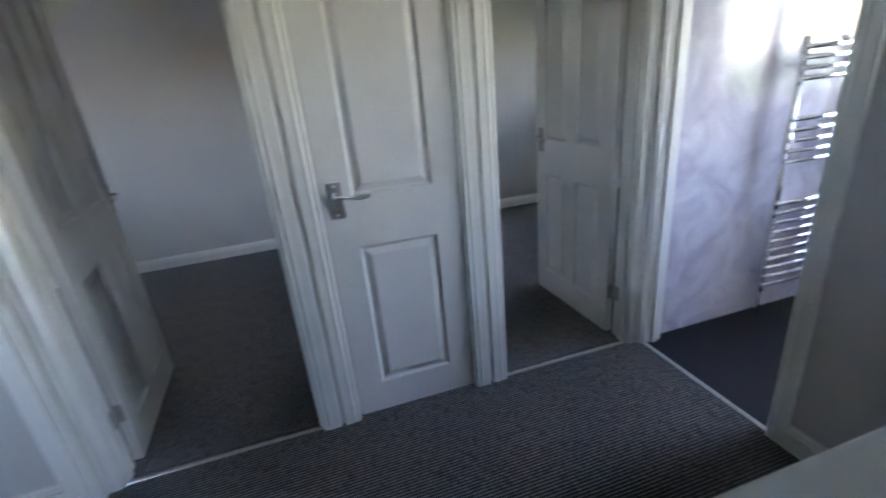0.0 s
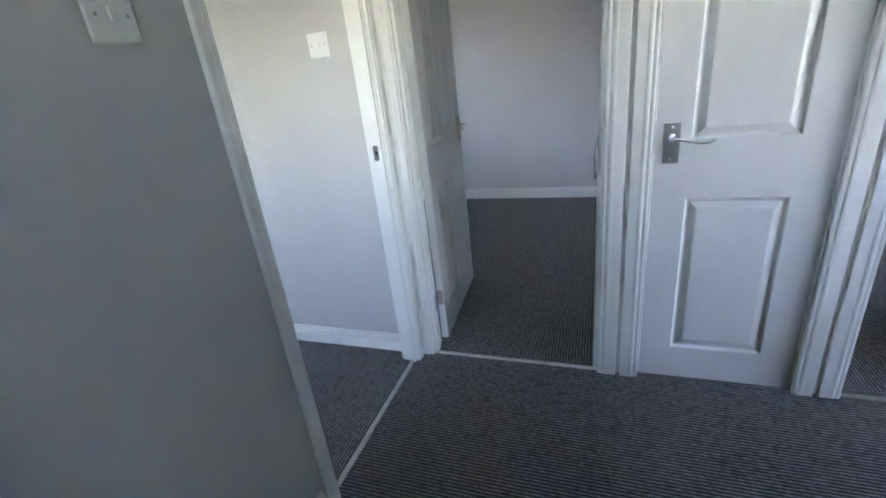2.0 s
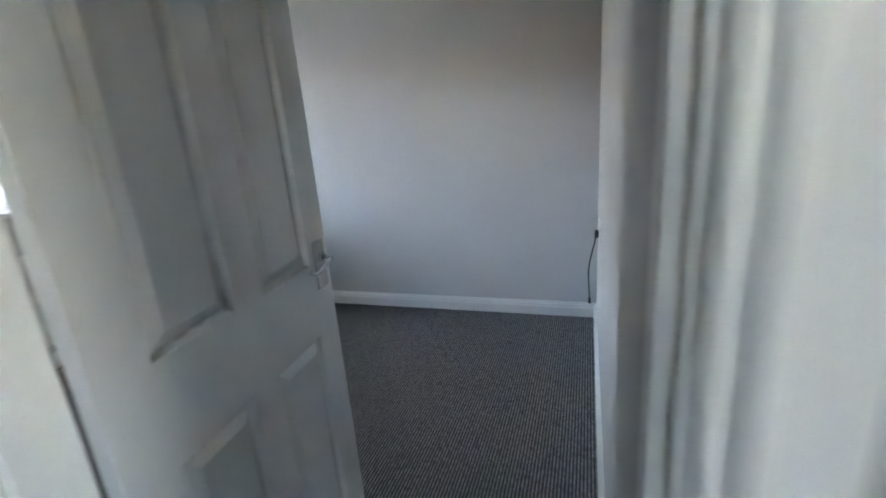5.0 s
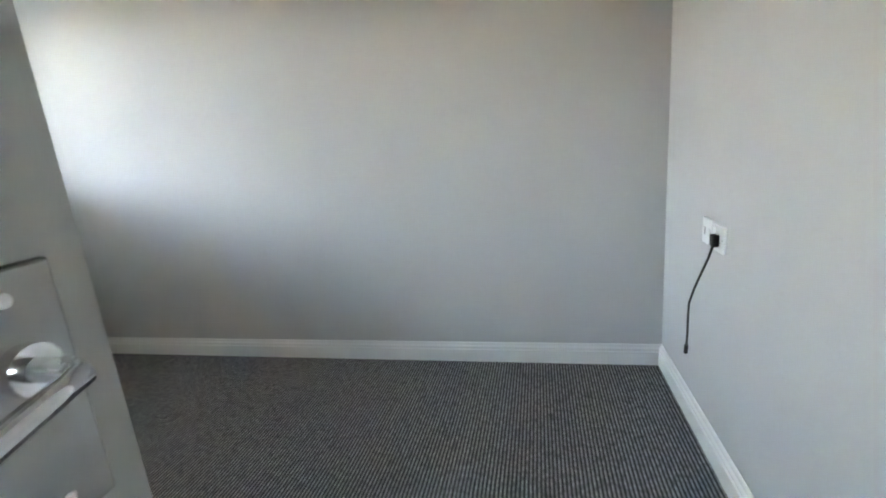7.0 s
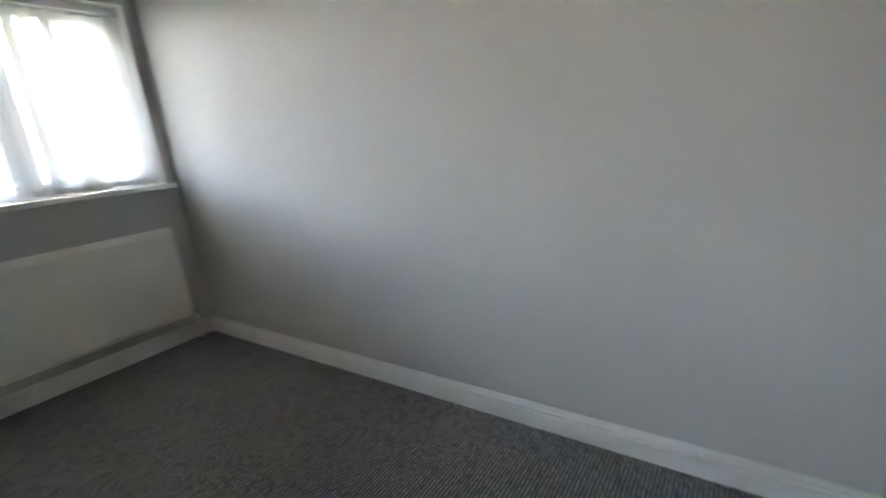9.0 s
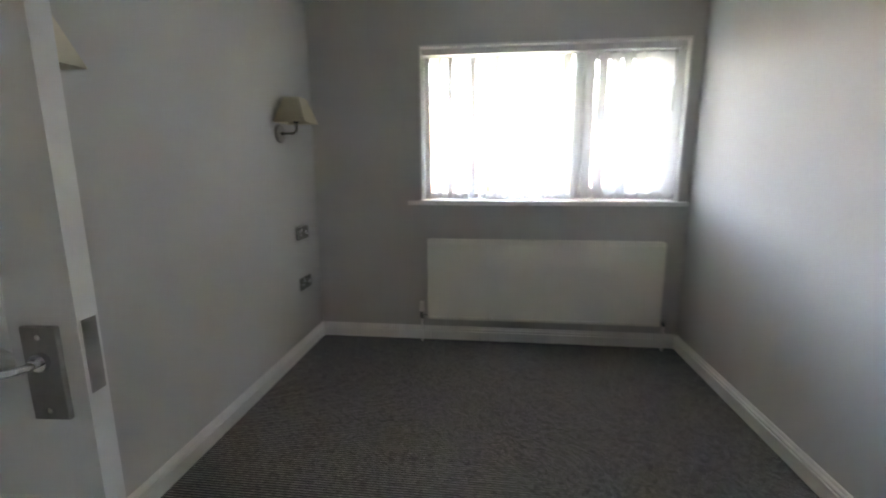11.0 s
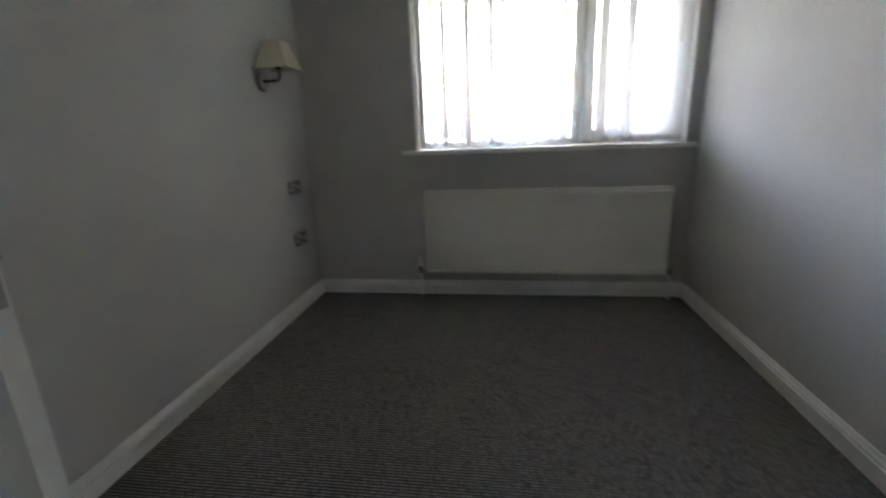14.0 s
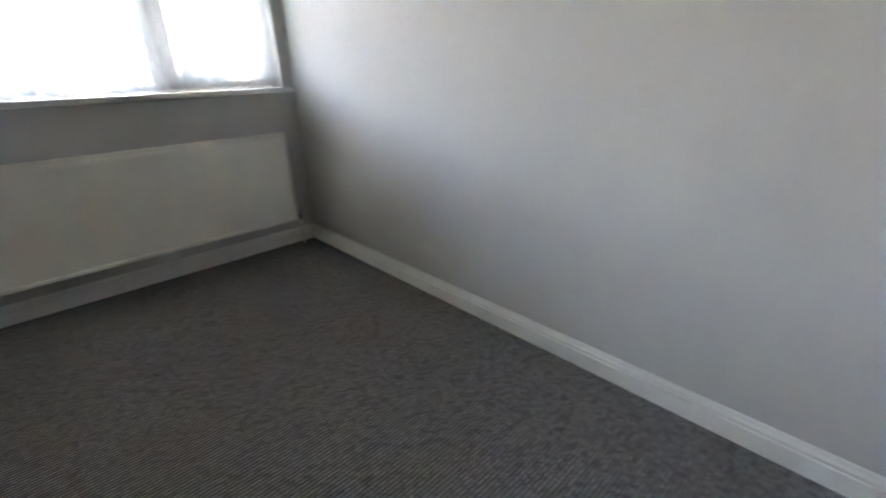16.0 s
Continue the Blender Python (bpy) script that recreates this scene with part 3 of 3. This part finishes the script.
part("front_rim", boxes((RX - 0.001, RY0 + 0.006, RZ0 + 0.002, RX + 0.008, RY1 - 0.006, RZ0 + 0.024), (RX - 0.001, RY0 + 0.006, RZ1 - 0.042, RX + 0.008, RY1 - 0.006, RZ1 - 0.02), bevel=0.003), M_RAD, rad)
part("back_panel", boxes((XW + 0.028, RY0 + 0.01, RZ0, XW + 0.042, RY1 - 0.01, RZ1 - 0.012), bevel=0.004), M_RAD, rad)
for ya, yb in ((RY0, RY0 + 0.004), (RY1 - 0.004, RY1)):
    part("side_cover", boxes((XW + 0.026, ya, RZ0 + 0.01, RX + 0.002, yb, RZ1), bevel=0.0015), M_RAD, rad)
part("top_grille", boxes((XW + 0.026, RY0 + 0.004, RZ1 - 0.012, XW + 0.034, RY1 - 0.004, RZ1), (RX - 0.012, RY0 + 0.004, RZ1 - 0.012, RX + 0.002, RY1 - 0.004, RZ1), *[(XW + 0.034, RY0 + 0.02 + k * 0.0395, RZ1 - 0.01, RX - 0.012, RY0 + 0.034 + k * 0.0395, RZ1 - 0.003) for k in range(40)]), M_RAD, rad)
for y in (RY0 + 0.2, RY1 - 0.2):
    part("bracket", boxes((XW, y - 0.02, RZ0 + 0.05, XW + 0.03, y + 0.02, RZ1 - 0.1)), M_RAD, rad)
valve = part("valve", cyl(bmesh.new(), (RX - 0.045, RY0 - 0.05, RZ0 - 0.01), (RX - 0.045, RY0 - 0.05, RZ0 + 0.045), 0.013), M_CHROME, rad, "thermostatic valve with a white head")
part("valve_head", cyl(bmesh.new(), (RX - 0.045, RY0 - 0.05, RZ0 + 0.045), (RX - 0.045, RY0 - 0.05, RZ0 + 0.115), 0.021, 20, 0.017), M_PLASTIC, valve, smooth=False)
part("valve_tail", cyl(bmesh.new(), (RX - 0.045, RY0 - 0.05, RZ0 + 0.022), (RX - 0.045, RY0 + 0.004, RZ0 + 0.022), 0.009), M_CHROME, valve)
part("pipe", tube([(RX - 0.045, RY0 - 0.05, RZ0 - 0.005), (RX - 0.045, RY0 - 0.05, 0.0)], 0.0075), M_PLASTIC, rad)
lock = part("lockshield_valve", cyl(bmesh.new(), (RX - 0.045, RY1 + 0.04, RZ0 - 0.01), (RX - 0.045, RY1 + 0.04, RZ0 + 0.06), 0.012), M_CHROME, rad)
part("valve_tail", cyl(bmesh.new(), (RX - 0.045, RY1 - 0.004, RZ0 + 0.022), (RX - 0.045, RY1 + 0.04, RZ0 + 0.022), 0.009), M_CHROME, lock)
part("pipe", tube([(RX - 0.045, RY1 + 0.04, RZ0 - 0.005), (RX - 0.045, RY1 + 0.04, 0.0)], 0.0075), M_PLASTIC, rad)


# ---- wall lamps ----
def wall_lamp():
    """Origin on the wall at the middle of the round plate; +y into the room."""
    o = thing("wall_lamp", "wall lamp with square cream shade on bent metal arm", "wall lamp", "bedside wall lamps")
    part("backplate", cyl(cyl(bmesh.new(), (0, 0, 0), (0, 0.012, 0), 0.056, 36), (0, 0.012, 0), (0, 0.016, 0), 0.056, 36, 0.05), M_STEEL, o, "round brushed steel wall plate")
    part("boss", cyl(bmesh.new(), (0, 0.016, 0), (0, 0.032, 0), 0.009, 14), M_PEWTER, o)
    bend = [(0, 0.02, 0), (0, 0.085, 0.0)] + [(0, 0.085 + 0.03 * math.sin(a), 0.03 - 0.03 * math.cos(a)) for a in (0.4, 0.8, 1.2, 1.57)] + [(0, 0.115, 0.065)]
    part("arm", tube(bend, 0.0065, 12), M_PEWTER, o, "bent pewter-coloured arm", True)
    part("lampholder", cyl(cyl(bmesh.new(), (0, 0.115, 0.062), (0, 0.115, 0.09), 0.016, 16), (0, 0.115, 0.09), (0, 0.115, 0.12), 0.013, 16), M_BLACK, o, "black lampholder")
    bm = bmesh.new()
    rings = []
    for z, r in ((0.06, 0.098), (0.205, 0.05), (0.205, 0.048), (0.06, 0.096)):
        rings.append([bm.verts.new((sx * r, 0.115 + sy * r, z)) for sx, sy in ((-1, -1), (1, -1), (1, 1), (-1, 1))])
    for a, b in zip(rings, rings[1:] + rings[:1]):
        for k in range(4):
            bm.faces.new((a[k], a[(k + 1) % 4], b[(k + 1) % 4], b[k]))
    bmesh.ops.recalc_face_normals(bm, faces=bm.faces)
    part("shade", bm, M_SHADE, o, "cream cloth shade")
    part("shade_ring", boxes((-0.05, 0.113, 0.118, 0.05, 0.117, 0.121), (-0.002, 0.065, 0.118, 0.002, 0.165, 0.121)), M_PEWTER, o)
    return o


lamp = wall_lamp()
lamp.matrix_basis = pose(-0.54, YS, 1.485)
copy_thing(lamp, pose(-2.13, YS, 1.485))


spot = thing("ceiling_spot", "small dark bronze spotlight on the white bedroom ceiling", "ceiling light")
SX, SY = -1.622, 0.813
part("base", cyl(bmesh.new(), (SX, SY, H - 0.022), (SX, SY, H), 0.045, 24), M_PEWTER, spot)
part("stem", cyl(bmesh.new(), (SX, SY, H - 0.06), (SX, SY, H - 0.022), 0.008, 12), M_PEWTER, spot)
part("head", cyl(bmesh.new(), (SX - 0.03, SY - 0.035, H - 0.085), (SX + 0.02, SY + 0.03, H - 0.06), 0.024, 18, 0.03), M_PEWTER, spot, "dark bronze lamp head")

# ---- sockets and switches ----
def dark_plate_pair():
    """A socket plate and a switch plate side by side; origin on the wall at the middle, +y into the room."""
    o = thing("socket_plate", "black nickel switched socket beside a matching switch plate", "wall socket", "bedside sockets")
    for sx in (-1, 1):
        p = part("plate", boxes((sx * 0.044 - 0.0425, 0, -0.043, sx * 0.044 + 0.0425, 0.007, 0.043), bevel=0.003), M_DARKMETAL, o)
        if sx > 0:
            for x, z, w, h in ((0, 0.012, 0.003, 0.005), (-0.011, -0.011, 0.0045, 0.003), (0.011, -0.011, 0.0045, 0.003)):
                part("socket_insert", boxes((sx * 0.044 + x - w - 0.003, 0.0068, z - h - 0.003, sx * 0.044 + x + w + 0.003, 0.0078, z + h + 0.003)), M_PLASTIC, p)
                part("socket_hole", boxes((sx * 0.044 + x - w, 0.0079, z - h, sx * 0.044 + x + w, 0.0082, z + h)), M_BLACK, p)
            part("rocker", boxes((sx * 0.044 - 0.03, 0.0065, 0.012, sx * 0.044 - 0.019, 0.012, 0.034), bevel=0.001), M_PLASTIC, p, "white rocker")
        else:
            part("rocker", boxes((sx * 0.044 - 0.007, 0.0065, -0.013, sx * 0.044 + 0.007, 0.0125, 0.013), bevel=0.001), M_PLASTIC, p, "white rocker")
        for q in (-0.03, 0.03):
            part("screw", cyl(bmesh.new(), (sx * 0.044 + q, 0.006, 0), (sx * 0.044 + q, 0.0076, 0), 0.003, 10), M_CHROME, p)
    return o


pair = dark_plate_pair()
pair.matrix_basis = pose(-0.285, YS, 0.815)
for x, z in ((-0.285, 0.485), (-2.365, 0.84), (-2.365, 0.488)):
    copy_thing(pair, pose(x, YS, z))


def light_switch(m):
    o = thing("light_switch", "white plastic single light switch on the wall", "light switch", "hall light switches")
    part("plate", boxes((-0.047, 0, -0.047, 0.047, 0.009, 0.047), bevel=0.003), M_PLASTIC, o)
    r = bmesh.new()
    box(r, -0.006, 0.008, -0.012, 0.006, 0.014, 0.012, bevel=0.001)
    part("rocker", r, M_PLASTIC, o)
    for q in (-0.03, 0.03):
        part("screw", cyl(bmesh.new(), (q, 0.008, 0), (q, 0.0096, 0), 0.0035, 10), M_STEEL, o)
    o.matrix_basis = m
    return o


light_switch(pose(-0.325, 0.0, 1.462, 0, 0, 180))
light_switch(pose(DX, -1.06, 1.47, 0, 0, -90))


def white_socket(name, label, y, z, blank):
    o = thing(name, label, "wall socket")
    part("plate", boxes((-0.043, 0, -0.043, 0.043, 0.009, 0.043), bevel=0.003), M_PLASTIC, o)
    if blank:
        for q in (-0.018, 0.018):
            part("rocker", boxes((q - 0.006, 0.008, -0.012, q + 0.006, 0.013, 0.012), bevel=0.001), M_PLASTIC, o)
    else:
        part("rocker", boxes((0.022, 0.008, 0.014, 0.032, 0.013, 0.034), bevel=0.001), M_PLASTIC, o)
        for x, zz, w, h in ((0, 0.012, 0.002, 0.004), (-0.011, -0.011, 0.0035, 0.002), (0.011, -0.011, 0.0035, 0.002)):
            part("socket_hole", boxes((x - w, 0.0088, zz - h, x + w, 0.0094, zz + h)), M_BLACK, o)
    for q in (-0.03, 0.03):
        part("screw", cyl(bmesh.new(), (q, 0.008, 0), (q, 0.0096, 0), 0.003, 10), M_STEEL, o)
    o.matrix_basis = pose(XR, y, z, 0, 0, 90)
    return o


PY, PZ = 2.105, 0.752
white_socket("wall_socket", "white plastic power socket with a plug in it", PY, PZ, False)
white_socket("aerial_socket", "white plastic double switch plate beside the socket", PY + 0.096, PZ + 0.004, True)
cord = thing("power_cable", "short black power cable hanging from its plug", "cable")
plug = part("plug", boxes((XR - 0.03, PY - 0.015, PZ - 0.024, XR - 0.0095, PY + 0.015, PZ + 0.014), bevel=0.005), M_BLACK, cord, "black three-pin plug")
pts = [(XR - 0.024, PY, PZ - 0.024), (XR - 0.03, PY + 0.008, PZ - 0.06), (XR - 0.042, PY + 0.03, PZ - 0.12), (XR - 0.052, PY + 0.055, PZ - 0.18), (XR - 0.058, PY + 0.08, PZ - 0.24), (XR - 0.056, PY + 0.09, PZ - 0.3), (XR - 0.052, PY + 0.1, PZ - 0.36), (XR - 0.05, PY + 0.112, PZ - 0.41)]
part("cord", tube(pts, 0.0038, 10), M_BLACK, cord, smooth=True)
part("connector", tube([pts[-1], (XR - 0.049, PY + 0.12, PZ - 0.445)], 0.007, 10), M_BLACK, cord)

# ---- bathroom ----
for i in range(2):
    structure("wall_panel", boxes((BX + T + 0.002 + i * 0.96, -0.008, 0.0, BX + T + 0.96 + i * 0.96, -0.001, H)), M_PANEL, "glossy pale lilac marble-effect shower panel", "wall panel")
rail = thing("towel_rail", "tall polished chrome ladder towel radiator on the bathroom wall", "towel rail")
for x in (3.14, 3.6):
    up = part("upright", tube([(x, -0.075, 0.15), (x, -0.075, 1.42)], 0.016, 14), M_CHROME, rail, smooth=True)
    for z in (0.25, 1.3):
        part("bracket", cyl(bmesh.new(), (x, -0.008, z), (x, -0.062, z), 0.011, 12), M_CHROME, up)
for z in [0.2 + 0.05 * k for k in range(10)] + [0.86 + 0.05 * k for k in range(5)] + [1.24 + 0.045 * k for k in range(4)]:
    part("rung", tube([(3.12, -0.095, z), (3.3, -0.107, z), (3.44, -0.107, z), (3.62, -0.095, z)], 0.011, 10), M_CHROME, rail, smooth=True)
for x in (3.14, 3.6):
    part("pipe", tube([(x, -0.075, 0.15), (x, -0.075, 0.0)], 0.008, 10), M_CHROME, rail)

# ---- low stair wall in the hall ----
half = thing("half_wall", "low white-capped wall beside the stairs in the hall", "half wall", kind="structure")
part("wall", boxes((1.18, -1.50, 0, BX - 0.002, -1.40, 0.87)), M_WALL, half)
part("cap", boxes((1.16, -1.53, 0.87, BX - 0.002, -1.37, 0.895), (1.17, -1.515, 0.84, BX - 0.002, -1.385, 0.87), bevel=0.006), M_GLOSS, half, "white painted capping board")

# ---- outside ----
G = -2.7
structure("ground", boxes((-400, -400, G - 0.5, 400, 400, G)), M_GRASS, "grass and gardens outside reaching the horizon", "ground")
structure("road", boxes((-16.5, -120, G, -10.5, 120, G + 0.02)), M_ROAD, "grey asphalt street outside the window", "road")
structure("pavement", boxes((-18.3, -120, G, -16.5, 120, G + 0.12)), mat("paving", (0.3, 0.29, 0.28), 0.9, 0, 0.15, 2, 0.3, 20, 0.01), "pale concrete pavement along the street", "pavement")


def house(x, y, w, seed):
    o = thing("house", "red-brown brick house with a tiled pitched roof and white windows", "house", "houses across the street")
    z1 = G + 5.0
    part("wall", boxes((x - 8, y, G, x, y + w, z1)), M_BRICK, o)
    bm = bmesh.new()
    prof = [(x + 0.4, z1 - 0.1), (x - 4, z1 + 2.5), (x - 8.4, z1 - 0.1), (x - 8.4, z1 - 0.25), (x + 0.4, z1 - 0.25)]
    a = [bm.verts.new((px, y - 0.2, pz)) for px, pz in prof]
    b = [bm.verts.new((px, y + w + 0.2, pz)) for px, pz in prof]
    for k in range(5):
        bm.faces.new((a[k], a[(k + 1) % 5], b[(k + 1) % 5], b[k]))
    bm.faces.new(a), bm.faces.new(b[::-1])
    bmesh.ops.recalc_face_normals(bm, faces=bm.faces)
    roof = part("roof", bm, M_TILE, o)
    part("chimney", boxes((x - 4.4, y + 0.8, z1 + 1.6, x - 3.6, y + 1.6, z1 + 3.4), bevel=0.03), M_BRICK, roof)
    for wy in (y + 0.7, y + w - 2.3):
        for wz in (G + 0.9, G + 3.3):
            wf = part("window", boxes((x - 0.05, wy, wz, x + 0.06, wy + 1.6, wz + 0.09), (x - 0.05, wy, wz + 1.15, x + 0.06, wy + 1.6, wz + 1.25), (x - 0.05, wy, wz + 0.09, x + 0.06, wy + 0.09, wz + 1.15), (x - 0.05, wy + 0.76, wz + 0.09, x + 0.06, wy + 0.84, wz + 1.15), (x - 0.05, wy + 1.51, wz + 0.09, x + 0.06, wy + 1.6, wz + 1.15)), M_UPVC, o)
            part("pane", boxes((x - 0.02, wy + 0.09, wz + 0.09, x + 0.03, wy + 1.51, wz + 1.15)), M_PANE, wf)
    part("door", boxes((x - 0.02, y + w / 2 - 0.45, G, x + 0.05, y + w / 2 + 0.45, G + 2.1)), M_UPVC, o)


for i, (y, w) in enumerate(((-24, 7.2), (-15.5, 7.2), (-7, 7.2), (2.6, 7.2), (12, 7.2), (21, 7.2))):
    house(-24 - (i % 2) * 0.8, y, w, i)


def small_tree(x, y, h, seed):
    rnd = random.Random(seed)
    o = thing("garden_tree", "small leafy green tree in a front garden", "tree")
    part("trunk", cyl(bmesh.new(), (x, y, G), (x, y, G + h * 0.5), 0.12, 10, 0.06), M_BARK, o)
    verts, faces = [], []
    for _ in range(1400):
        v = Vector((rnd.gauss(0, 1), rnd.gauss(0, 1), rnd.gauss(0, 1))).normalized() * (rnd.random() ** 0.4) * h * 0.32
        c = Vector((x, y, G + h * 0.66)) + Vector((v.x, v.y, v.z * 1.15)) * (0.8 + 0.4 * noise.noise(v * 1.5))
        u = Vector((rnd.gauss(0, 1), rnd.gauss(0, 1), rnd.gauss(0, 1))).normalized()
        w = u.orthogonal().normalized()
        k = len(verts)
        verts += [c - u * 0.09, c + w * 0.05, c + u * 0.09, c - w * 0.05]
        faces.append((k, k + 1, k + 2, k + 3))
    me = bpy.data.meshes.new("crown")
    me.from_pydata([tuple(v) for v in verts], [], faces)
    me.materials.append(M_LEAF)
    cr = new("crown", me)
    cr.parent = o


small_tree(-19.5, 1.2, 4.2, 3)
small_tree(-20.5, -3.5, 3.4, 5)
